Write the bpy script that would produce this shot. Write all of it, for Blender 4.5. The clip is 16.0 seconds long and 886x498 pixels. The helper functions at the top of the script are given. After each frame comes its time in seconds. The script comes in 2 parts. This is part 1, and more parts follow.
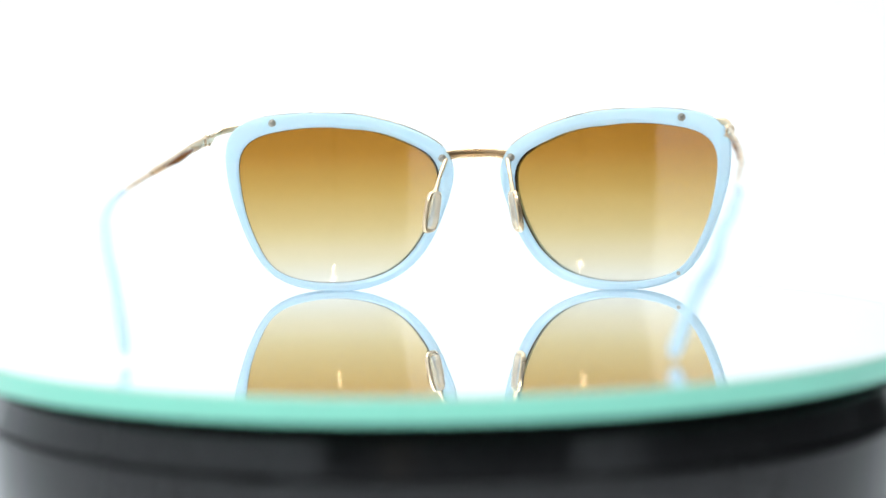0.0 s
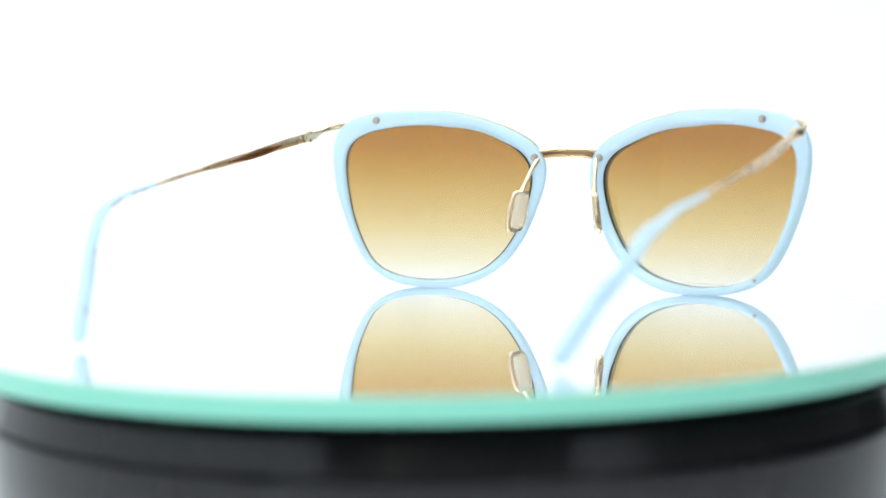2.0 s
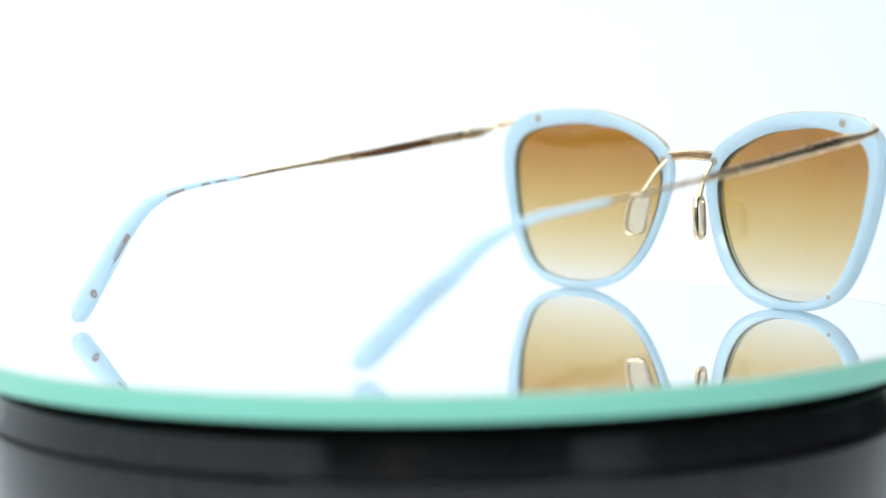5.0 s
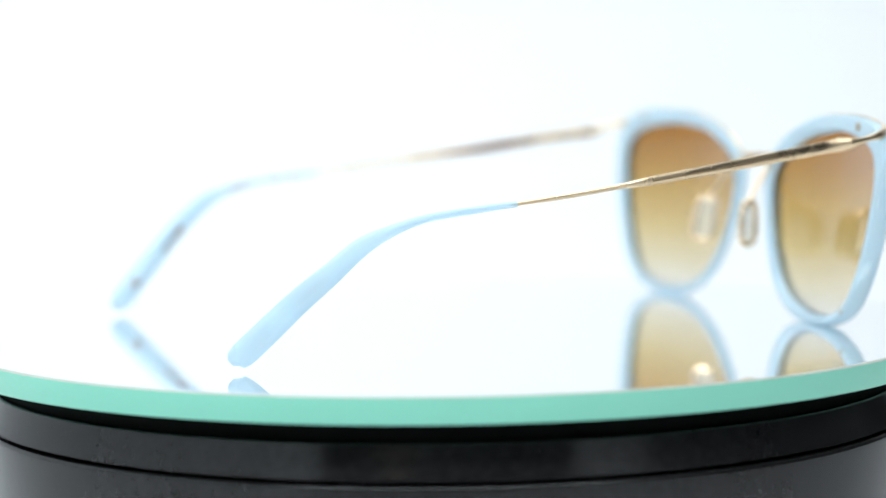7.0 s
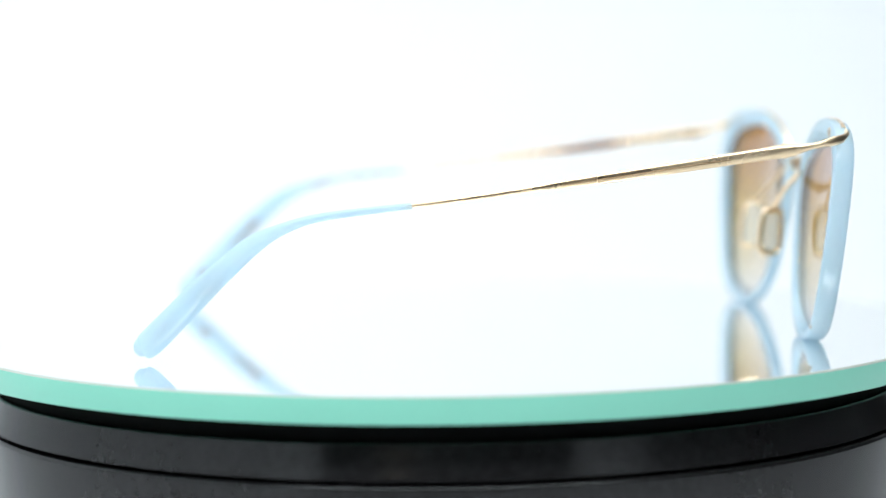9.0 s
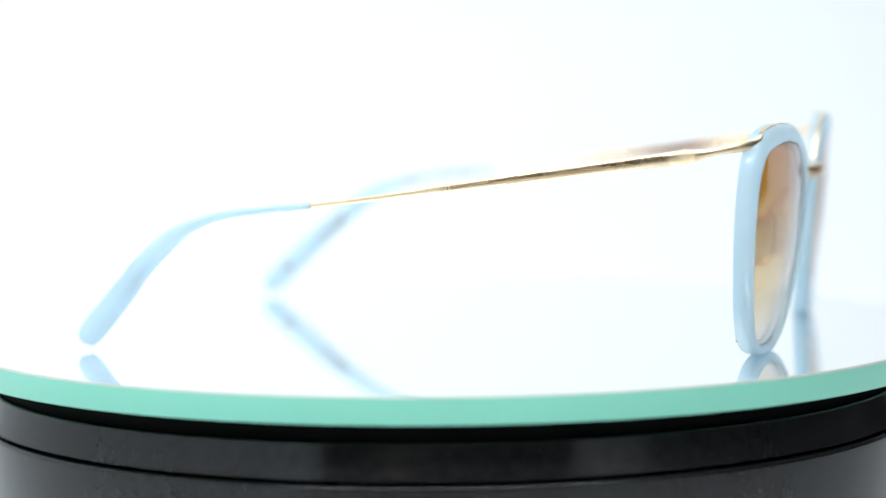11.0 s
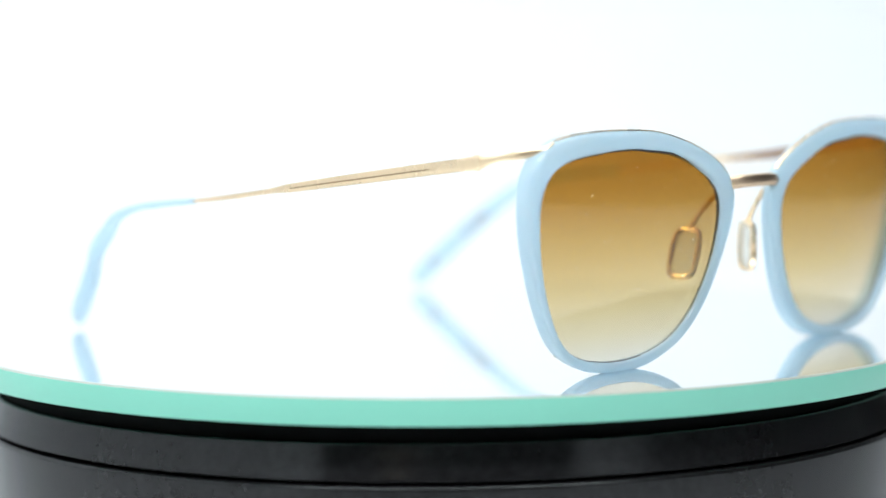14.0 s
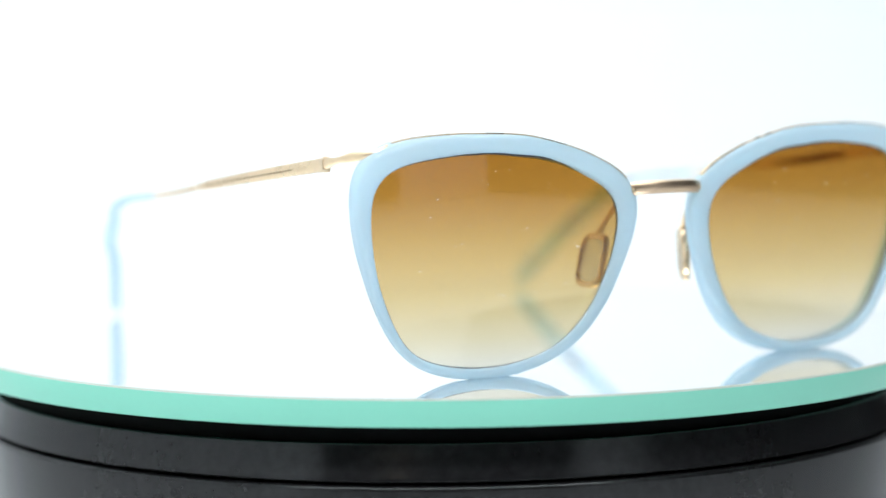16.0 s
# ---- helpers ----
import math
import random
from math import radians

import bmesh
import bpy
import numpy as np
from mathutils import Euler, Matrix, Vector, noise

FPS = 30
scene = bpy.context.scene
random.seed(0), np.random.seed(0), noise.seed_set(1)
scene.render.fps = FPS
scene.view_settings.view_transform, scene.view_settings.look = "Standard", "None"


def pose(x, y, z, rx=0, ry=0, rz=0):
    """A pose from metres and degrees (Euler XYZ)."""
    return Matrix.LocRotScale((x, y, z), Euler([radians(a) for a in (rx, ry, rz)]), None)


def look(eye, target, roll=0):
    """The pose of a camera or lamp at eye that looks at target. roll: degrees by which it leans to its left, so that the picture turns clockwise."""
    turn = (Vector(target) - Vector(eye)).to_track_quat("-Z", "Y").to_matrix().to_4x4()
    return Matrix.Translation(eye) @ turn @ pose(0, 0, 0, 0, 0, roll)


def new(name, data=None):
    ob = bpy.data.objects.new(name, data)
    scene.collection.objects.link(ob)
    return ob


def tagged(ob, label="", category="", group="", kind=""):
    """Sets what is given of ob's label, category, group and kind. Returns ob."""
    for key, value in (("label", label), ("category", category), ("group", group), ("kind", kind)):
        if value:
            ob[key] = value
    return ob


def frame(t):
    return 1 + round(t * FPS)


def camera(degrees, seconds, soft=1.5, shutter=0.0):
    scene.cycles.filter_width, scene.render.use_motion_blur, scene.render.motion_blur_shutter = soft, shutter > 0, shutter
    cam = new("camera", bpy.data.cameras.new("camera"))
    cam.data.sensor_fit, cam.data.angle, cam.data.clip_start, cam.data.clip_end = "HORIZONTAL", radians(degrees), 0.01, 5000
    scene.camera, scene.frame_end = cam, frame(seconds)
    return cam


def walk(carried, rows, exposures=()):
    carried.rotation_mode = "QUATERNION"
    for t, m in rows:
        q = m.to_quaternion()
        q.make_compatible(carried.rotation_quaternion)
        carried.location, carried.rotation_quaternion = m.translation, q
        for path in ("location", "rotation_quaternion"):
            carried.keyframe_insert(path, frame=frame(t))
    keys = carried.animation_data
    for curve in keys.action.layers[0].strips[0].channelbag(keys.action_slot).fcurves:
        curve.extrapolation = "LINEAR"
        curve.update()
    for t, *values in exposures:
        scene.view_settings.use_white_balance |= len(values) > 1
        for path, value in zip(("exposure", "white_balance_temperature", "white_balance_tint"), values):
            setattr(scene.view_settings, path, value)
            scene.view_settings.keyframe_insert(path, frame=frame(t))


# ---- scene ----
# ---------------------------------------------------------------- camera
TOP = 0.060          # height of the mirror plate's face above the table
cam = camera(21.73, 16.0, soft=1.6)
EYE = Vector((0.0, -0.5492, TOP + 0.0673))
PITCH, YAW, ROLL = radians(-5.081), radians(-0.077), -0.801
AHEAD = Vector((math.sin(YAW) * math.cos(PITCH), math.cos(YAW) * math.cos(PITCH), math.sin(PITCH)))


def stand(back_off):
    """The camera on its tripod, drawn back a little while it is focused far."""
    eye = EYE - AHEAD * back_off
    return look(eye, eye + AHEAD, ROLL)


walk(cam, [(0.0, stand(0.006)), (4.2, stand(0.006)), (6.3, stand(0.0)), (16.0, stand(0.0))],
     exposures=[(0.0, 0.22), (4.2, 0.13), (6.3, 0.01), (12.0, 0.02), (16.0, 0.08)])
# the focus is pulled from the front of the glasses to the near temple, and follows it
cam.data.dof.use_dof = True
cam.data.dof.aperture_fstop = 7.0
FOCUS = new("focus_mark")
FOCUS.empty_display_size = 0.01
cam.data.dof.focus_object = FOCUS
FOCUS_ROWS = [(0.0, 0.632), (4.2, 0.632), (6.3, 0.482), (9.2, 0.482), (12.0, 0.478), (14.5, 0.468), (16.0, 0.458)]

# ---------------------------------------------------------------- light
world = bpy.data.worlds.new("world")
scene.world = world
world.use_nodes = True
world.node_tree.nodes["Background"].inputs[0].default_value = (0.80, 0.90, 1.0, 1)
world.node_tree.nodes["Background"].inputs[1].default_value = 0.12


def area_lamp(name, eye, target, sx, sy, power, colour):
    data = bpy.data.lights.new(name, "AREA")
    data.shape, data.size, data.size_y = "RECTANGLE", sx, sy
    data.energy, data.color = power, colour
    ob = new(name, data)
    ob.matrix_world = look(eye, target)
    return ob


# the LED panel in the tent's roof
area_lamp("roof_panel_lamp", (-0.09, 0.20, 0.688), (-0.09, 0.20, 0), 0.80, 0.60, 3.7, (0.897, 0.97, 1.0))
# two unseen lamps added to brighten the backdrop and the front
area_lamp("back_fill_lamp", (-0.14, 0.34, 0.69), (-0.14, 0.80, 0.25), 0.8, 0.12, 0.45, (0.897, 0.97, 1.0))
area_lamp("front_fill_lamp", (0, -0.52, 0.66), (0, -0.22, 0.0), 0.9, 0.12, 4.4, (0.897, 0.97, 1.0))


# ---------------------------------------------------------------- materials
def material(name):
    m = bpy.data.materials.new(name)
    m.use_nodes = True
    nt = m.node_tree
    nt.nodes.clear()
    out = nt.nodes.new("ShaderNodeOutputMaterial")
    return m, nt, out


def N(nt, kind, **values):
    n = nt.nodes.new(kind)
    for k, v in values.items():
        n.inputs[k.replace("_", " ")].default_value = v
    return n


def noise_tex(nt, scale, detail=4.0, rough=0.55):
    co = nt.nodes.new("ShaderNodeTexCoord")
    n = N(nt, "ShaderNodeTexNoise", Scale=scale, Detail=detail, Roughness=rough)
    nt.links.new(co.outputs["Object"], n.inputs["Vector"])
    return n


def ramp(nt, src, stops):
    r = nt.nodes.new("ShaderNodeValToRGB")
    els = r.color_ramp.elements
    while len(els) < len(stops):
        els.new(0.5)
    for e, (p, c) in zip(els, stops):
        e.position, e.color = p, (*c, 1)
    nt.links.new(src, r.inputs[0])
    return r


def surface(name, colour, rough, metal=0.0, vary=0.06, grain=180.0, blotch=25.0, bump=0.0, rough_vary=0.08, coat=0.0, spec=0.5):
    """A principled surface whose colour and gloss vary at two scales."""
    m, nt, out = material(name)
    p = N(nt, "ShaderNodeBsdfPrincipled", Metallic=metal, Coat_Weight=coat)
    p.inputs["Specular IOR Level"].default_value = spec
    fine, wide = noise_tex(nt, grain), noise_tex(nt, blotch, 3)
    mix = nt.nodes.new("ShaderNodeMath")
    mix.operation = "ADD"
    nt.links.new(fine.outputs[0], mix.inputs[0])
    nt.links.new(wide.outputs[0], mix.inputs[1])
    lo, hi = [max(0, c * (1 - vary)) for c in colour], [min(1, c * (1 + vary)) for c in colour]
    half = nt.nodes.new("ShaderNodeMath")
    half.operation = "MULTIPLY"
    half.inputs[1].default_value = 0.5
    nt.links.new(mix.outputs[0], half.inputs[0])
    r = ramp(nt, half.outputs[0], [(0.3, lo), (0.7, hi)])
    nt.links.new(r.outputs[0], p.inputs["Base Color"])
    mr = nt.nodes.new("ShaderNodeMapRange")
    mr.inputs["From Min"].default_value, mr.inputs["From Max"].default_value = 0.3, 0.7
    mr.inputs["To Min"].default_value, mr.inputs["To Max"].default_value = max(0.0, rough - rough_vary * rough), rough + rough_vary * rough
    nt.links.new(wide.outputs[0], mr.inputs["Value"])
    nt.links.new(mr.outputs[0], p.inputs["Roughness"])
    if bump:
        b = N(nt, "ShaderNodeBump", Strength=bump, Distance=0.0004)
        nt.links.new(fine.outputs[0], b.inputs["Height"])
        nt.links.new(b.outputs[0], p.inputs["Normal"])
    nt.links.new(p.outputs[0], out.inputs[0])
    return m


def acetate(name, colour, deep, clear=0.0):
    """Milky acetate: a soft gloss over a body that lets some light through."""
    m, nt, out = material(name)
    wide = noise_tex(nt, 60, 3)
    r = ramp(nt, wide.outputs[0], [(0.35, deep), (0.65, colour)])
    p = N(nt, "ShaderNodeBsdfPrincipled", Roughness=0.09)
    p.inputs["Specular IOR Level"].default_value = 0.7
    p.inputs["Subsurface Weight"].default_value = 0.25
    p.inputs["Subsurface Radius"].default_value = (0.0014, 0.0018, 0.002)
    p.inputs["Subsurface Scale"].default_value = 1.0
    nt.links.new(r.outputs[0], p.inputs["Base Color"])
    t = nt.nodes.new("ShaderNodeBsdfTranslucent")
    nt.links.new(r.outputs[0], t.inputs[0])
    mix = nt.nodes.new("ShaderNodeMixShader")
    mix.inputs[0].default_value = 0.52
    nt.links.new(p.outputs[0], mix.inputs[1])
    nt.links.new(t.outputs[0], mix.inputs[2])
    if clear:
        tr = nt.nodes.new("ShaderNodeBsdfTransparent")
        tr.inputs[0].default_value = (*colour, 1)
        both = nt.nodes.new("ShaderNodeMixShader")
        both.inputs[0].default_value = clear
        nt.links.new(mix.outputs[0], both.inputs[1])
        nt.links.new(tr.outputs[0], both.inputs[2])
        mix = both
    nt.links.new(mix.outputs[0], out.inputs[0])
    return m


def tinted_lens():
    """Brown tint that fades to nearly clear towards the lower edge; a plain glossy surface on both faces."""
    m, nt, out = material("brown_gradient_lens")
    co = nt.nodes.new("ShaderNodeTexCoord")
    sep = nt.nodes.new("ShaderNodeSeparateXYZ")
    nt.links.new(co.outputs["Object"], sep.inputs[0])
    mr = nt.nodes.new("ShaderNodeMapRange")
    mr.inputs["From Min"].default_value, mr.inputs["From Max"].default_value = 0.003, 0.047
    nt.links.new(sep.outputs[2], mr.inputs["Value"])
    r = ramp(nt, mr.outputs[0], [(0.0, (0.915, 0.89, 0.825)), (0.12, (0.885, 0.825, 0.68)), (0.34, (0.825, 0.71, 0.47)),
                                 (0.58, (0.75, 0.585, 0.305)), (0.80, (0.665, 0.455, 0.182)), (1.0, (0.618, 0.395, 0.138))])
    tr = nt.nodes.new("ShaderNodeBsdfTransparent")
    nt.links.new(r.outputs[0], tr.inputs[0])
    gl = N(nt, "ShaderNodeBsdfGlossy", Roughness=0.015)
    gl.inputs[0].default_value = (0.93, 0.92, 1.0, 1)
    lw = N(nt, "ShaderNodeLayerWeight", Blend=0.5)
    pw = nt.nodes.new("ShaderNodeMath")
    pw.operation, pw.inputs[1].default_value = "POWER", 5.0
    nt.links.new(lw.outputs["Facing"], pw.inputs[0])
    fr = nt.nodes.new("ShaderNodeMath")
    fr.operation, fr.inputs[1].default_value, fr.inputs[2].default_value = "MULTIPLY_ADD", 0.94, 0.06
    nt.links.new(pw.outputs[0], fr.inputs[0])
    mix = nt.nodes.new("ShaderNodeMixShader")
    nt.links.new(fr.outputs[0], mix.inputs[0])
    nt.links.new(tr.outputs[0], mix.inputs[1])
    nt.links.new(gl.outputs[0], mix.inputs[2])
    nt.links.new(mix.outputs[0], out.inputs[0])
    return m


def clear_silicone():
    m, nt, out = material("clear_silicone")
    p = N(nt, "ShaderNodeBsdfPrincipled", Roughness=0.18)
    p.inputs["Base Color"].default_value = (0.93, 0.93, 0.89, 1)
    tr = nt.nodes.new("ShaderNodeBsdfTransparent")
    tr.inputs[0].default_value = (0.96, 0.96, 0.93, 1)
    mix = nt.nodes.new("ShaderNodeMixShader")
    mix.inputs[0].default_value = 0.68
    nt.links.new(p.outputs[0], mix.inputs[1])
    nt.links.new(tr.outputs[0], mix.inputs[2])
    nt.links.new(mix.outputs[0], out.inputs[0])
    return m


def glowing(name, colour, power):
    m, nt, out = material(name)
    e = N(nt, "ShaderNodeEmission", Strength=power)
    e.inputs[0].default_value = (*colour, 1)
    nt.links.new(e.outputs[0], out.inputs[0])
    return m


BULB = glowing("warm_bulb", (1.0, 0.86, 0.66), 40.0)
BLUE = acetate("pale_blue_acetate", (0.765, 0.91, 1.0), (0.725, 0.89, 0.995))
THIN_BLUE = acetate("thin_pale_blue_acetate", (0.77, 0.905, 0.99), (0.73, 0.885, 0.985), 0.12)
LENS = tinted_lens()
GOLD = surface("pale_gold_metal", (0.84, 0.65, 0.43), 0.29, metal=1.0, vary=0.05, grain=900, blotch=120, rough_vary=0.3)
BROWN = surface("brown_metal", (0.30, 0.145, 0.075), 0.2, metal=0.85, vary=0.15, grain=600)
# dark colour for shade in the temple's groove and the bridge's hollow
SHADE_METAL = surface("shaded_gold_metal", (0.34, 0.23, 0.13), 0.35, metal=1.0, vary=0.1, grain=700)
STEEL = surface("screw_steel", (0.50, 0.45, 0.38), 0.3, metal=1.0, vary=0.08, grain=900)
SATIN = surface("satin_gold_metal", (0.66, 0.49, 0.34), 0.36, metal=1.0, vary=0.08, grain=900, blotch=120, rough_vary=0.2)
SILICONE = clear_silicone()
PRINT = surface("grey_brown_print", (0.42, 0.35, 0.33), 0.4, vary=0.2, grain=900)
LINT = surface("pale_lint", (0.75, 0.74, 0.72), 0.8, vary=0.1)
# dark for the shade at the lens edge inside the rim
RIM_SHADE = surface("lens_edge_shade", (0.045, 0.045, 0.06), 0.35, vary=0.15, grain=500)
MIRROR = surface("mirror_silver", (0.94, 0.955, 0.96), 0.012, metal=0.93, vary=0.006, grain=60, blotch=8, rough_vary=0.3)
EDGE = surface("green_glass_edge", (0.25, 0.69, 0.53), 0.30, vary=0.015, grain=900, blotch=20, rough_vary=0.02)
ARRIS = surface("ground_glass_arris", (0.48, 0.51, 0.45), 0.45, vary=0.08, grain=1500, blotch=60)
BLACK = surface("glossy_black_plastic", (0.012, 0.0118, 0.0125), 0.13, vary=0.4, grain=500, blotch=40, rough_vary=0.75, bump=0.05, spec=0.33)
# colour and gloss lowered for the shade in the gap under the glass
MATT = surface("matt_black_rubber", (0.004, 0.004, 0.004), 0.8, vary=0.2, grain=400, spec=0.04)
CLOTH = surface("white_tent_fabric", (0.86, 0.87, 0.885), 0.85, vary=0.012, grain=300, blotch=3, bump=0.05, spec=0.1)
PAPER = surface("white_table_sheet", (0.84, 0.85, 0.86), 0.6, vary=0.015, grain=200, blotch=4, spec=0.2)
GREY = surface("grey_room_paint", (0.30, 0.30, 0.31), 0.8, vary=0.04, grain=30, blotch=2)
CARPET = surface("grey_carpet", (0.13, 0.13, 0.135), 0.95, vary=0.2, grain=300, blotch=5)


# ---------------------------------------------------------------- mesh helpers
def part(name, bm, mat, parent=None, label="", smooth=True):
    bmesh.ops.recalc_face_normals(bm, faces=bm.faces)
    me = bpy.data.meshes.new(name)
    bm.to_mesh(me)
    bm.free()
    me.materials.append(mat)
    if smooth:
        me.polygons.foreach_set("use_smooth", [True] * len(me.polygons))
        me.set_sharp_from_angle(angle=radians(38))
    ob = new(name, me)
    if parent:
        ob.parent = parent
    return tagged(ob, label)


def empty(name, label, category, group="", kind=""):
    ob = new(name)
    ob.empty_display_size = 0.02
    return tagged(ob, label, category, group, kind)


def loft(rings, closed_ring=True, closed_path=False, caps=True):
    """Joins rings of equal length into a skin."""
    bm = bmesh.new()
    vs = [[bm.verts.new(p) for p in ring] for ring in rings]
    n = len(rings[0])
    for a in range(len(vs) - (0 if closed_path else 1)):
        r, s = vs[a], vs[(a + 1) % len(vs)]
        for i in range(n - (0 if closed_ring else 1)):
            j = (i + 1) % n
            bm.faces.new((r[i], r[j], s[j], s[i]))
    if caps and not closed_path:
        bm.faces.new(list(reversed(vs[0])))
        bm.faces.new(vs[-1])
    return bm


def lathe(profile, steps=160):
    """Turns a closed (radius, height) outline round the z axis."""
    rings = []
    for i in range(steps):
        a = 2 * math.pi * i / steps
        rings.append([(r * math.cos(a), r * math.sin(a), z) for r, z in profile])
    return loft(rings, True, True)


def box(cx, cy, cz, sx, sy, sz, bevel=0.0):
    bm = bmesh.new()
    bmesh.ops.create_cube(bm, size=1, matrix=Matrix.Translation((cx, cy, cz)) @ Matrix.Diagonal((sx, sy, sz, 1)))
    if bevel:
        bmesh.ops.bevel(bm, geom=bm.edges[:], offset=bevel, segments=2, affect="EDGES", profile=0.6)
    return bm


def spline(points, count):
    """A smooth curve through points of any dimension (Catmull-Rom)."""
    p = [np.array(q, float) for q in points]
    p = [2 * p[0] - p[1], *p, 2 * p[-1] - p[-2]]
    out = []
    for k in range(count):
        u = k / (count - 1) * (len(p) - 3)
        i = min(int(u), len(p) - 4)
        f = u - i
        a, b, c, d = p[i:i + 4]
        out.append(0.5 * (2 * b + (c - a) * f + (2 * a - 5 * b + 4 * c - d) * f * f + (3 * b - a - 3 * c + d) * f ** 3))
    return out


def sweep(points, count, side=(1, 0, 0), sections=14, power=2.4):
    """A bar along points (x, y, z, width across, width along side), with a rounded section."""
    rows = spline(points, count)
    rings = []
    for k, row in enumerate(rows):
        a, b = rows[max(0, k - 1)][:3], rows[min(count - 1, k + 1)][:3]
        way = Vector(b - a).normalized()
        s = Vector(side)
        s = (s - way * s.dot(way)).normalized()
        n = way.cross(s)
        ring = []
        for j in range(sections):
            q = 2 * math.pi * j / sections
            c, d = math.cos(q), math.sin(q)
            c, d = math.copysign(abs(c) ** (2 / power), c), math.copysign(abs(d) ** (2 / power), d)
            ring.append(Vector(row[:3]) + n * (c * row[3] / 2) + s * (d * row[4] / 2))
        rings.append(ring)
    return loft(rings)


def mirrored(bm, sign):
    if sign < 0:
        bmesh.ops.scale(bm, vec=(-1, 1, 1), verts=bm.verts)
    return bm


# ---------------------------------------------------------------- the photo tent and the room round it
def sheet(name, bm, mat, label):
    return tagged(part(name, bm, mat, None), label, "wall", kind="structure")


def tent():
    w, back, front, roof = 0.62, 0.80, -0.64, 0.70
    # back wall, its curved foot and the table sheet in one sweep
    prof = [(front, 0.0), (0.30, 0.0)]
    prof += [(0.30 + 0.5 * math.sin(radians(a)), 0.5 - 0.5 * math.cos(radians(a))) for a in range(3, 91, 3)]
    prof += [(back, roof)]
    ring = prof + [(y + 0.004 * (z > 0.3), z - 0.004) for y, z in reversed(prof)]
    sheet("backdrop", loft([[(x, y, z) for y, z in ring] for x in (-w, w)]), PAPER, "seamless white sweep under and behind the turntable")
    sheet("wall_west", box(-w - 0.003, (back + front) / 2, roof / 2, 0.005, back - front, roof), CLOTH, "white fabric side of a photo tent")
    sheet("wall_east", box(w + 0.003, 0.635, roof / 2, 0.005, 0.33, roof), CLOTH, "white fabric side of a photo tent, half drawn")
    sheet("ceiling", box(0, (back + front) / 2, roof + 0.003, 2 * w, back - front, 0.005), CLOTH, "white fabric roof of a photo tent")
    # the front of the tent hangs open in the middle, behind the camera
    for name, x in (("wall_front_left", -0.48), ("wall_front_right", 0.48)):
        sheet(name, box(x, front - 0.003, roof / 2, 0.28, 0.005, roof), CLOTH, "white fabric front flap of a photo tent")


def room():
    h, r = 2.4, 2.2
    t = 0.1
    z0 = -0.75
    for name, c, s in (("wall_north", (0, r, z0 + h / 2), (2 * r, t, h)), ("wall_south", (0, -r, z0 + h / 2), (2 * r, t, h)),
                       ("wall_left", (-r - t, 0, z0 + h / 2), (t, 2 * r, h)), ("wall_right", (r + t, 0, z0 + h / 2), (t, 2 * r, h))):
        sheet(name, box(*c, *s), GREY, "plain grey room wall behind the tent")
    sheet("room_ceiling", box(0, 0, z0 + h + t, 2 * r + 0.3, 2 * r, t), GREY, "plain grey room ceiling")
    sheet("floor", box(0, 0, z0 - t / 2, 2 * r + 0.3, 2 * r, t), CARPET, "dark grey carpet floor")
    top = empty("table", "plain white table under the photo tent", "table")
    part("tabletop", box(0, 0.08, -0.0195, 1.5, 1.72, 0.03, 0.004), PAPER, top)
    for x in (-0.68, 0.68):
        for y in (-0.78, 0.78):
            part("leg", box(x, y, -0.393, 0.05, 0.05, 0.714, 0.004), PAPER, top)


# ---------------------------------------------------------------- turntable
DISC = (-0.0001, -0.0005)


def shoulder(r, z, size):
    """The rounded upper edge of a turned part."""
    return [(r - size + size * math.cos(radians(a)), z - size + size * math.sin(radians(a))) for a in range(0, 91, 15)]


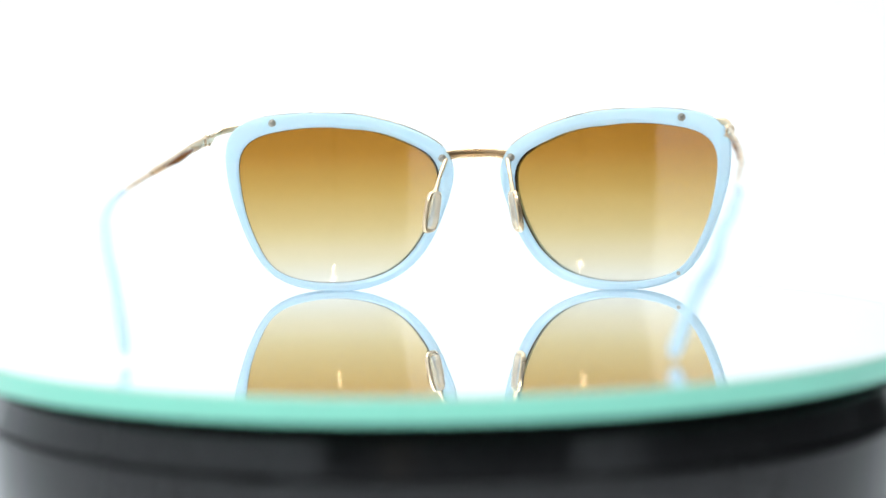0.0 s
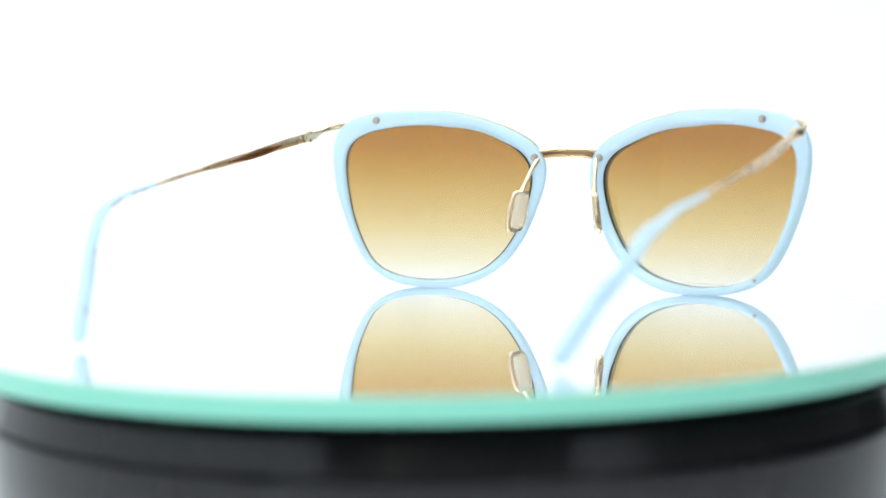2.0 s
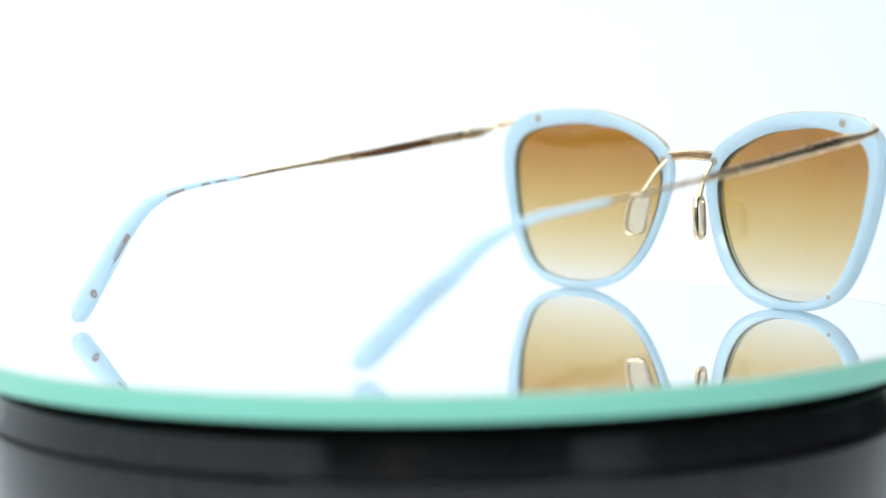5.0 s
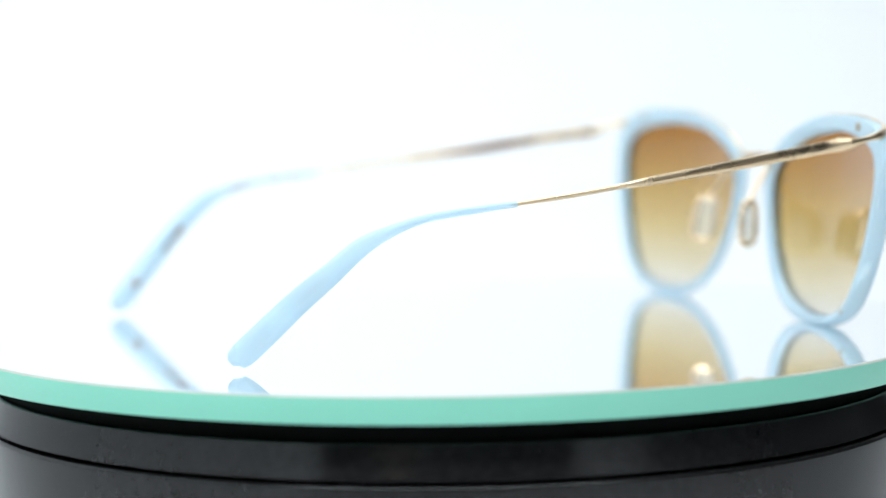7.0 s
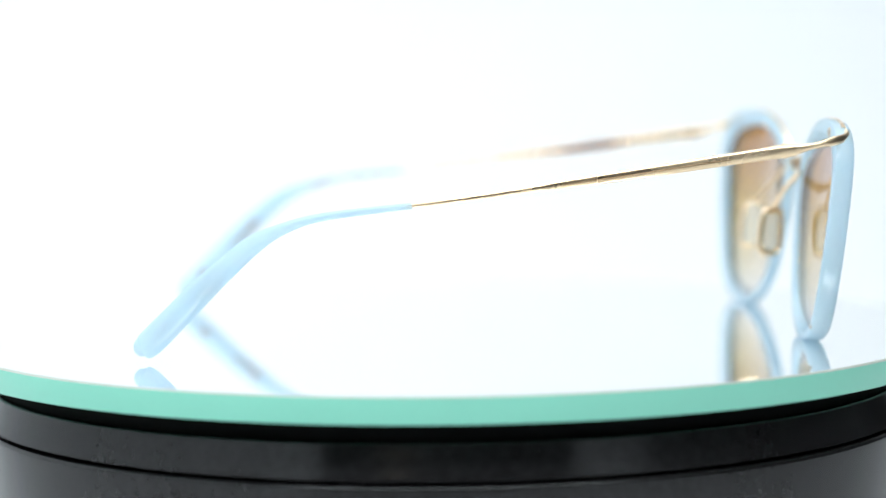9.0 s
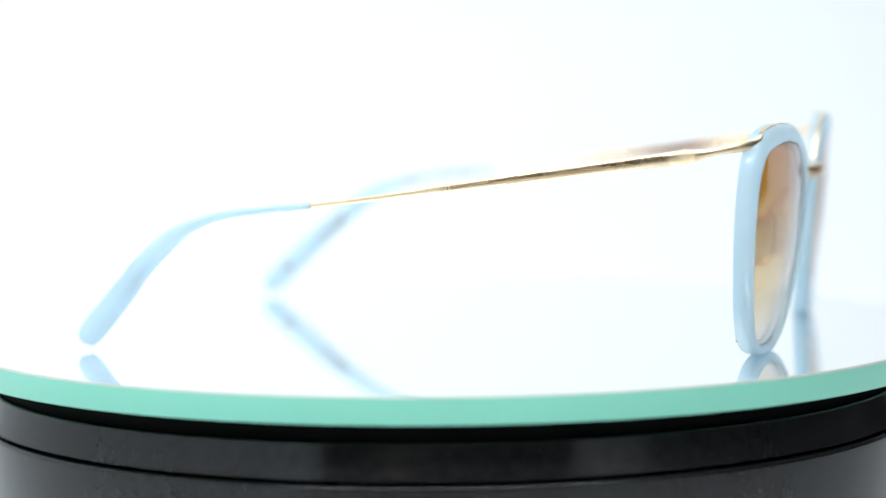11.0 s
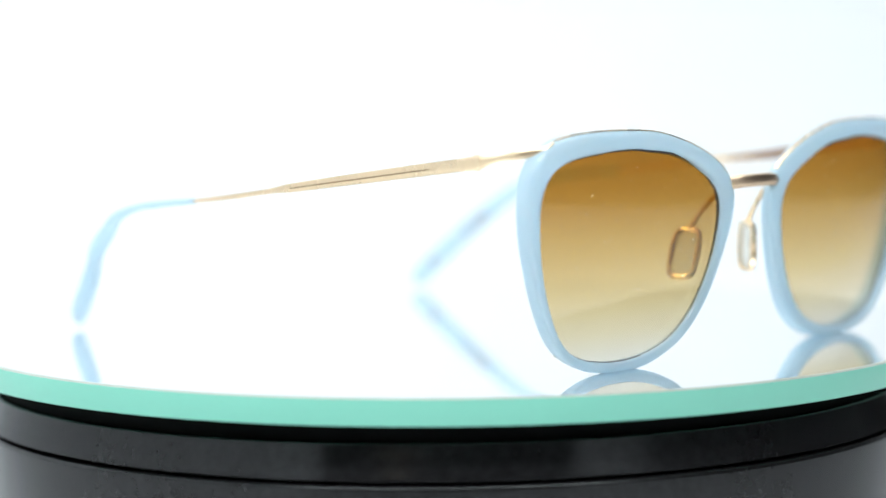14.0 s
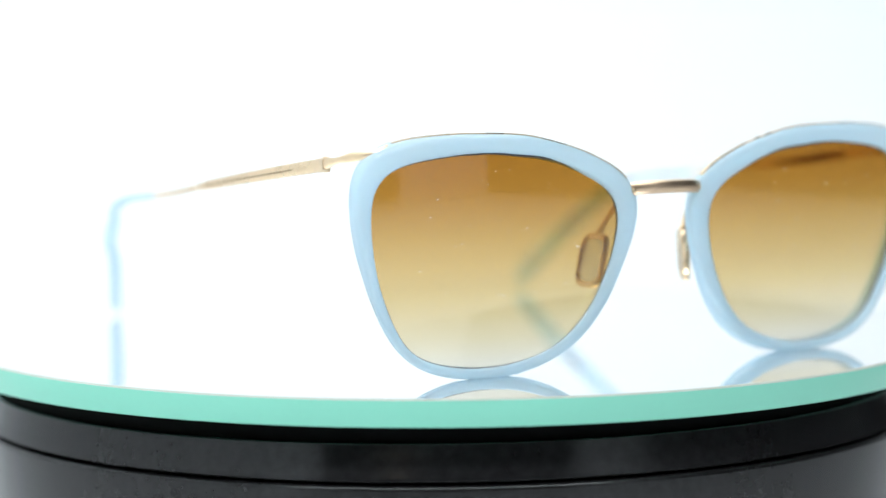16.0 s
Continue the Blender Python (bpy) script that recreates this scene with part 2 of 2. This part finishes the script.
def turntable():
    base = empty("turntable_base", "glossy black plastic turntable base with a groove", "turntable")
    base.location = (DISC[0], DISC[1], 0)
    z = TOP
    part("body", lathe([(0.02, 0.003), (0.1080, 0.003), (0.1096, 0.006), *shoulder(0.1102, z - 0.0176, 0.0010), (0.02, z - 0.0176)], 220), BLACK, base)
    part("groove", lathe([(0.02, z - 0.0176), (0.1068, z - 0.0176), (0.1068, z - 0.0170), (0.02, z - 0.0170)], 220), MATT, base, "dark recessed seam")
    part("collar", lathe([(0.02, z - 0.0170), (0.1097, z - 0.0170), (0.1102, z - 0.0166), (0.1101, z - 0.0160), (0.10965, z - 0.0149), (0.10930, z - 0.0136), (0.10890, z - 0.0118), *shoulder(0.1083, z - 0.0096, 0.0005), (0.02, z - 0.0096)], 220), BLACK, base)
    part("neck", lathe([(0.02, z - 0.0096), (0.1062, z - 0.0096), (0.1062, z - 0.0062), (0.02, z - 0.0062)], 220), MATT, base, "matt black ring under the mirror, darkened for its shade")
    for k in range(4):
        a = radians(45 + 90 * k)
        bm = lathe([(0.0005, 0.0), (0.007, 0.0), (0.0075, 0.001), (0.0075, 0.003), (0.0005, 0.003)], 24)
        bmesh.ops.translate(bm, vec=(0.085 * math.cos(a), 0.085 * math.sin(a), 0), verts=bm.verts)
        part("rubber_foot", bm, MATT, base)
    plate = empty("mirror_plate", "round mirror plate with a pale green glass edge", "mirror")
    plate.location = (DISC[0], DISC[1], TOP)
    r = 0.1154
    part("glass_edge", lathe([(0.1050, -0.0055), (r - 0.0002, -0.0055), (r, -0.0052), (r, -0.0003), (0.1050, -0.0003)], 256), EDGE, plate, "pale green polished glass edge")
    part("arris", lathe([(r - 0.0010, -0.0003), (r, -0.0003), (r - 0.0003, 0.0), (r - 0.0010, 0.0)], 256), ARRIS, plate, "ground bevel round the mirror")
    part("mirror_face", lathe([(0.0002, -0.0002), (r - 0.0010, -0.0002), (r - 0.0010, 0.0), (0.0002, 0.0)], 256), MIRROR, plate, "silvered reflecting face", smooth=False)
    return plate


# ---------------------------------------------------------------- sunglasses
# outline of a rim, as harmonics of its radius round the middle of the lens (mm)
MIDDLE = (38.5, 26.6)
INNER = (25.584, -0.203, -1.816, 3.193, 0.446, -0.489, 1.256, -0.295, 0.273, -0.376, 0.771, -0.198, -0.04, -0.1, 0.107,
         -0.121, -0.184, 0.044, -0.091, -0.058, -0.072, 0.035, -0.041, 0.002, 0.005, 0.024, -0.003, 0.006, 0.026)
OUTER = (28.08, 0.39, -0.75, 3.223, 1.077, -0.731, 1.89, -0.512, 0.226, -0.486, 0.823, -0.35, -0.231, -0.01, 0.028,
         -0.104, -0.215, 0.077, -0.073, 0.009, -0.052, 0.083, -0.014, -0.003, 0.025, 0.013, 0.013, 0.01, 0.029)
# how much wider the opening and the outer edge are at the front face
LIP = (-1.559, 1.848, -0.717, -0.166, -0.121)
BRIM = (0.291, 0.526, -0.184, 0.116, -0.602)


def wave(c, a):
    return c[0] + sum(c[2 * k - 1] * math.cos(k * a) + c[2 * k] * math.sin(k * a) for k in range(1, (len(c) + 1) // 2))


def across(a, u, v):
    """A point of the rim's section: u from the lens outwards, v from the rear face forwards (mm in x and z)."""
    r = wave(INNER, a) * (1 - u) + wave(OUTER, a) * u + v * (wave(LIP, a) * (1 - u) + wave(BRIM, a) * u)
    return MIDDLE[0] + r * math.cos(a), MIDDLE[1] + r * math.sin(a)


def back(x, z=24.0):
    """How far forward the rear face of the front lies (mm): it is swept back at its ends and leans forward at its top."""
    return 1.879 - 0.087 * (abs(x) - 10) + 0.097 * (z - 24)


def depth(x, z, v):
    """The rim is a little thinner towards the nose."""
    return back(x, z) + v * (4.38 - 1.43 * min(1.0, max(0.0, (42 - abs(x)) / 32)))


MM = 0.001


def rim(sign, parent):
    steps = 192
    # across the rim: 0 at the lens, 1 outside; depth 0 at the rear, 1 in front
    section = [(-0.03, 0.20), (0.0, 0.09), (0.11, 0.0), (0.5, 0.0), (0.82, 0.0), (0.95, 0.04), (1.0, 0.16), (1.0, 0.45), (0.985, 0.62), (0.93, 0.78), (0.80, 0.92),
               (0.62, 0.99), (0.42, 0.99), (0.22, 0.95), (0.10, 0.86), (0.04, 0.70), (0.0, 0.42)]
    rings = []
    for i in range(steps):
        a = 2 * math.pi * i / steps
        ring = []
        for u, v in section:
            x, z = across(a, u, v)
            ring.append((x * MM, depth(x, z, v) * MM, z * MM))
        rings.append(ring)
    return part("rim", mirrored(loft(rings, True, True), sign), BLUE, parent, "pale blue milky acetate rim")


SEAT = 0.60     # how deep in the rim the lens sits


def dome(x, z):
    """The middle of the curved lens (mm)."""
    return depth(x, z, SEAT) - 0.5 + 2.5 * (1 - ((x - MIDDLE[0]) ** 2 + (z - MIDDLE[1]) ** 2) / 28 ** 2)


def from_middle(a, f):
    x, z = across(a, 0, SEAT)
    return MIDDLE[0] + (x - MIDDLE[0]) * f, MIDDLE[1] + (z - MIDDLE[1]) * f


def lens(sign, parent):
    steps, hoops = 128, 12
    bm = bmesh.new()
    faces = []
    for off in (-0.6, 0.6):
        rows = []
        for h in range(1, hoops + 1):
            row = []
            for i in range(steps):
                x, z = from_middle(2 * math.pi * i / steps, h / hoops * 1.012)
                row.append(bm.verts.new((x * MM, (dome(x, z) + off) * MM, z * MM)))
            rows.append(row)
        mid = bm.verts.new((MIDDLE[0] * MM, (dome(*MIDDLE) + off) * MM, MIDDLE[1] * MM))
        for i in range(steps):
            j = (i + 1) % steps
            bm.faces.new((mid, rows[0][i], rows[0][j]))
            for h in range(hoops - 1):
                bm.faces.new((rows[h][i], rows[h][j], rows[h + 1][j], rows[h + 1][i]))
        faces.append(rows[-1])
    for i in range(steps):
        j = (i + 1) % steps
        bm.faces.new((faces[0][i], faces[0][j], faces[1][j], faces[1][i]))
    part("lens", mirrored(bm, sign), LENS, parent, "gradient brown lens, paler towards its lower edge")
    # a few specks and short scratches on the front of the lens
    rnd = random.Random(7 + sign)
    bm = bmesh.new()
    for k in range(46):
        x, z = from_middle(rnd.uniform(0, 6.28), rnd.uniform(0.15, 0.85))
        long, tilt = (rnd.uniform(0.4, 1.2), rnd.uniform(-0.5, 0.5)) if k % 3 == 0 else (0.16, 0)
        m = Matrix.Translation((x * MM, (dome(x, z) + 0.63) * MM, z * MM)) @ Matrix.Rotation(tilt, 4, "Y") @ Matrix.Diagonal((long * MM, 0.03 * MM, 0.13 * MM, 1))
        bmesh.ops.create_icosphere(bm, subdivisions=1, radius=0.5, matrix=m)
    tagged(part("dust", mirrored(bm, sign), LINT, parent, "pale dust specks on the lens"), kind="stuff")
    # the groove that holds the lens: its shade painted as a band all round
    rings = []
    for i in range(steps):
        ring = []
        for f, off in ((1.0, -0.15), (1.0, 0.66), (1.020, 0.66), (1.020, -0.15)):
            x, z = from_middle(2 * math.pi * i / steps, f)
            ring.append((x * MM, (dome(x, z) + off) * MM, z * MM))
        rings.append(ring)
    part("lens_shade_band", mirrored(loft(rings, True, True), sign), RIM_SHADE, parent, "dark band painted for shade round the lens")


def round_head(r, h, at, way):
    """A small screw head with a slot, lying along way."""
    bm = lathe([(0.0001, -h), (r * 0.95, -h), (r, -h * 0.4), (r * 0.85, h * 0.35), (r * 0.35, h * 0.6), (r * 0.3, h * 0.2), (0.0001, h * 0.2)], 20)
    m = Vector(way).to_track_quat("Z", "Y").to_matrix().to_4x4()
    bmesh.ops.transform(bm, matrix=Matrix.Translation(at) @ m, verts=bm.verts)
    return bm


def brow(sign, parent):
    """The thin metal strip let into the top of a rim, from the end piece to the bridge."""
    rings = []
    for k in range(40):
        a = radians(42 + (156 - 42) * k / 39)
        x, z = across(a, 1, 0.5)
        y = depth(x, z, 0.5)
        dx, dz = math.cos(a), math.sin(a)
        rings.append([((x + dx * p) * MM, (y + q) * MM, (z + dz * p) * MM) for p, q in ((-0.6, -0.45), (0.16, -0.45), (0.22, 0), (0.16, 0.45), (-0.6, 0.45))])
    return part("brow_strip", mirrored(loft(rings), sign), GOLD, parent, "thin pale gold strip along the rim's top")


NOSE = Vector((0.0003, -0.0032, -0.0012))


def shifted(points, count, power=2.4, side=(1, 0, 0)):
    """A bar that belongs to the nose pads, moved with them."""
    bm = sweep(points, count, side=side, power=power)
    bmesh.ops.translate(bm, vec=NOSE, verts=bm.verts)
    return bm


def pad_loop():
    """A closed loop of wire with rounded corners, leaning like the pad that it carries."""
    top, low = Vector((0.0106, -0.0005, 0.0283)), Vector((0.0121, -0.0017, 0.0183))
    down = (low - top)
    across = Vector((-0.42, 0.9, 0.0)).normalized()
    out = across.cross(down).normalized()
    rings = []
    for k in range(48):
        a = 2 * math.pi * k / 48
        c, d = math.cos(a), math.sin(a)
        c, d = math.copysign(abs(c) ** 0.5, c), math.copysign(abs(d) ** 0.5, d)
        mid = top + down * (0.5 + 0.5 * d) + across * (0.0028 * c)
        way = (mid - (top + down * 0.5)).normalized()
        rings.append([mid + way * (0.0008 * math.cos(q)) + out * (0.0008 * math.sin(q)) for q in [2 * math.pi * j / 8 for j in range(8)]])
    bm = loft(rings, True, True)
    bmesh.ops.translate(bm, vec=NOSE, verts=bm.verts)
    return bm


# the bent line of each temple from its hinge to its tip (mm); the two are bent a little differently
TEMPLE = {1: ((70.4, -10.3, 43.8), (69.7, -14.2, 43.3), (71.2, -26.0, 41.8), (73.0, -43.5, 39.5), (73.6, -60.3, 37.3), (73.1, -80.3, 34.6), (73.1, -91.2, 33.4),
              (73.6, -101.5, 32.4), (72.9, -111.2, 31.1), (72.1, -118.5, 28.8), (69.9, -124.3, 25.6), (68.5, -131.1, 19.8), (65.1, -136.7, 14.4), (61.3, -146.4, 4.7)),
          -1: ((72.8, -7.3, 43.0), (73.1, -12.0, 42.5), (73.8, -24.3, 41.1), (74.3, -42.1, 38.8), (74.6, -58.8, 37.1), (74.6, -78.3, 35.0), (74.6, -88.4, 33.7),
               (73.7, -97.9, 32.9), (72.7, -107.2, 31.7), (71.7, -114.3, 30.0), (70.0, -120.9, 27.3), (67.4, -128.0, 21.8), (64.2, -134.4, 15.8), (59.6, -144.8, 5.2))}


def mm(*values):
    return tuple(v * MM for v in values)


def sunglasses():
    g = empty("sunglasses", "pale blue sunglasses with gold temples and gradient brown lenses", "sunglasses")
    for s in (1, -1):
        r = rim(s, g)
        lens(s, r)
        brow(s, r)
        for x, z in ((56.8, 46.9), (9.6, 36.4)):
            part("screw", round_head(0.00115, 0.0006, (s * x * MM, (back(x, z) - 0.05) * MM, z * MM), (0, -1, 0)), STEEL, r, "small slotted steel screw")
        if s > 0:
            x, z = across(radians(-52), 0.75, 0)
            part("rivet", round_head(0.00055, 0.0003, mm(x, depth(x, z, 0), z), (0, -1, 0)), STEEL, r, "tiny dark rivet low on the rim")
        # end piece, hinge and temple
        x, z = across(radians(35), 1, 0.5)
        y = depth(x, z, 0.5)
        p = TEMPLE[s]
        h0 = p[0]
        part("end_piece", mirrored(sweep([mm(x - 3.2, y + 0.8, z + 1.3, 0.8, 0.9), mm(x - 0.9, y + 0.2, z + 0.1, 1.5, 1.2), mm(x + 0.45 * (h0[0] - x) + 0.5, y + 0.25 * (h0[1] - y), z + 0.3 * (h0[2] - z), 2.0, 1.2),
                                          mm(x + 0.85 * (h0[0] - x) + 0.2, y + 0.62 * (h0[1] - y), z + 0.65 * (h0[2] - z), 1.3, 1.2), mm(*h0, 2.3, 1.4)], 28, power=2.5), s), GOLD, g, "pale gold end piece")
        hinge = part("hinge", mirrored(sweep([mm(h0[0], h0[1] + 0.3, h0[2], 2.4, 1.7), mm(p[1][0], p[1][1] + 1.0, p[1][2] + 0.1, 2.9, 1.9), mm(p[1][0], p[1][1] - 1.8, p[1][2] - 0.2, 2.6, 1.8)], 10, power=3), s), GOLD, g)
        for up in (1, -1):
            part("barrel", mirrored(round_head(0.0009, 0.00045, mm(p[1][0] - 0.3, p[1][1] + 2.0, p[1][2] + 0.25 + up * 1.3), (0, 0.12, up)), s), GOLD, hinge)
        wide = ((2.7, 1.4), (2.6, 1.3), (2.3, 1.2), (1.9, 1.2), (1.1, 0.95), (1.0, 0.8))
        bar = [mm(*q, *w) for q, w in zip(p[1:7], wide)]
        step = [a + 0.35 * (b - a) for a, b in zip(p[4], p[5])]
        bar.insert(4, mm(*step, 1.2, 1.05))
        bar[-1] = mm(*[b + 0.12 * (b - a) for a, b in zip(p[5], p[6])], 0.8, 0.8)
        arm = part("temple", mirrored(sweep(bar, 80, power=3), s), GOLD, g, "slim pale gold metal temple")
        # dark strip painted for the shading lines of a grooved temple
        part("temple_shade_line", mirrored(sweep([mm(q[0] + 0.53, q[1] - d, q[2] - 0.1 - 0.12 * d, w, 0.4) for q, w, d in zip(p[1:5], (0.3, 0.34, 0.32, 0.28), (3.0, 0, 0, 0))], 30), s), SHADE_METAL, arm, "thin dark shading line along the temple")
        inner = [tuple(a + f * (b - a) for a, b in zip(p[i], p[i + 1])) for i, f in ((2, 0.08), (2, 0.5), (3, 0.0), (3, 0.65))]
        part("inner_strip", mirrored(sweep([mm(q[0] - 0.66, q[1], q[2], w, 0.7) for q, w in zip(inner, (0.8, 2.1, 1.9, 0.6))], 30, power=3), s), BROWN, arm, "brown metal strip inside the temple")
        # the acetate tip takes up the metal bar and bends down to the plate
        last = p[-1]
        run = [*p[6:], (last[0] - 1.0, last[1] - 2.4, 2.9), (last[0] - 1.3, last[1] - 3.4, 1.9)]
        size = ((1.3, 1.3), (1.5, 1.6), (1.7, 1.9), (2.5, 2.3), (4.0, 2.7), (4.8, 2.8), (5.4, 2.9), (5.8, 2.9), (4.4, 2.4), (1.8, 1.2))
        tip = part("temple_tip", mirrored(sweep([mm(*q, *w) for q, w in zip(run, size)], 64, power=1.8), s), THIN_BLUE, g, "pale blue acetate temple tip")
        # unreadable print and an oval emblem on the inner side of the tip
        for i, f0, f1, w, d in ((6, 0.55, 0.95, 0.7, 0.85), (7, 0.15, 0.45, 0.7, 0.92), (8, 0.1, 0.9, 0.8, 1.15), (11, 0.0, 0.98, 1.5, 1.45)):
            q = [tuple(a + f * (b - a) for a, b in zip(p[i], p[i + 1])) for f in (f0, (f0 + f1) / 2, f1)]
            part("print_bar", mirrored(sweep([mm(a - d, b, c - (0.5 if i > 9 else 0), w, 0.3) for a, b, c in q], 8, power=4), s), PRINT, tip, "small unreadable grey print")
        e = tuple(a + 0.74 * (b - a) for a, b in zip(p[12], p[13]))
        part("emblem", mirrored(round_head(0.0013, 0.0003, mm(e[0] - 1.45, e[1], e[2] - 0.2), (-1, 0.3, 0.1)), s), PRINT, tip, "small dark oval emblem")
        # nose pad on its wire
        wire = part("pad_arm", mirrored(shifted([(0.0075, 0.0094, 0.0384, 0.0010, 0.0012), (0.0081, 0.0074, 0.0378, 0.0010, 0.0012), (0.0089, 0.0044, 0.0350, 0.0011, 0.0013),
                                                 (0.0097, 0.0018, 0.0318, 0.0010, 0.0011), (0.0105, -0.0005, 0.0282, 0.0013, 0.0016)], 28), s), GOLD, g, "thin gold nose pad wire")
        part("pad_core", mirrored(pad_loop(), s), GOLD, wire, "gold wire loop inside the pad")
        part("nose_pad", mirrored(shifted([(0.0102, -0.0003, 0.0285, 0.0030, 0.0008), (0.0102, -0.0005, 0.0276, 0.0044, 0.0018), (0.0109, -0.0010, 0.0237, 0.0051, 0.0022),
                                         (0.0117, -0.0015, 0.0194, 0.0048, 0.0020), (0.0120, -0.0016, 0.0182, 0.0030, 0.0008)], 26, power=3.2, side=(0.9, 0.42, 0)), s), SILICONE, wire, "clear silicone nose pad")
    def span(dy, dz, tall, deep):
        return [(x, y + dy - 0.0008, z + dz - 0.0010, tall, deep) for x, y, z in ((-0.0086, 0.0060, 0.0381), (-0.0050, 0.0080, 0.0385), (0, 0.0086, 0.0386), (0.0050, 0.0080, 0.0385), (0.0086, 0.0060, 0.0381))]

    bridge = part("bridge", sweep(span(0, 0, 0.0025, 0.0011), 30, side=(0, 1, 0), power=2.3), SATIN, g, "flat satin gold bridge")
    # a dark strip painted where the hollow behind the bridge is in shade
    part("hollow_shade", sweep(span(-0.0005, 0, 0.0007, 0.0004), 26, side=(0, 1, 0), power=4), SHADE_METAL, bridge, "dark strip for the hollow's shade behind the bridge")
    for dz in (0.0010, -0.0010):
        part("rail", sweep(span(-0.0010, dz, 0.0008, 0.0016), 26, side=(0, 1, 0)), GOLD, bridge, "raised gold edge behind the bridge")
    return g


def floor_lamp():
    lamp = empty("floor_lamp", "slim black floor lamp with two small lit bulbs", "lamp")
    lamp.location = (-0.43, -2.02, -0.75)
    part("foot", lathe([(0.001, 0), (0.13, 0), (0.13, 0.012), (0.02, 0.02), (0.001, 0.02)], 40), MATT, lamp)
    part("pole", lathe([(0.001, 0.02), (0.010, 0.02), (0.010, 1.66), (0.001, 1.66)], 16), MATT, lamp)
    for z in (1.575, 1.64):
        bm = bmesh.new()
        bmesh.ops.create_uvsphere(bm, u_segments=20, v_segments=12, radius=0.010)
        bmesh.ops.scale(bm, vec=(1, 1, 1.15), verts=bm.verts)
        bmesh.ops.translate(bm, vec=(0, 0.035, z), verts=bm.verts)
        part("bulb", bm, BULB, lamp, "small glowing bulb")


tent()
room()
floor_lamp()
PLATE = turntable()
GLASSES = sunglasses()


# ---------------------------------------------------------------- what moves
def turn(t):
    """The plate's turn in degrees: nearly even, about nine degrees a second."""
    return -7.23 - 8.8875 * t - 0.01275 * (t - 8) ** 2


def motions():
    times = [0.5 * k for k in range(33)]
    # the plate leans a third of a degree, so that it wobbles as it turns
    lean = pose(0, 0, 0, -0.0945, -0.317, 0)
    walk(PLATE, [(t, pose(DISC[0], DISC[1], TOP, 0, 0, turn(t)) @ lean) for t in times])
    # the glasses stand off the axis, which is the origin
    walk(GLASSES, [(t, pose(0, 0, TOP, 0, 0, turn(t)) @ lean @ pose(-0.00284, 0.08072, 0)) for t in times])
    walk(FOCUS, [(t, Matrix.Translation(EYE + AHEAD * d)) for t, d in FOCUS_ROWS])


motions()
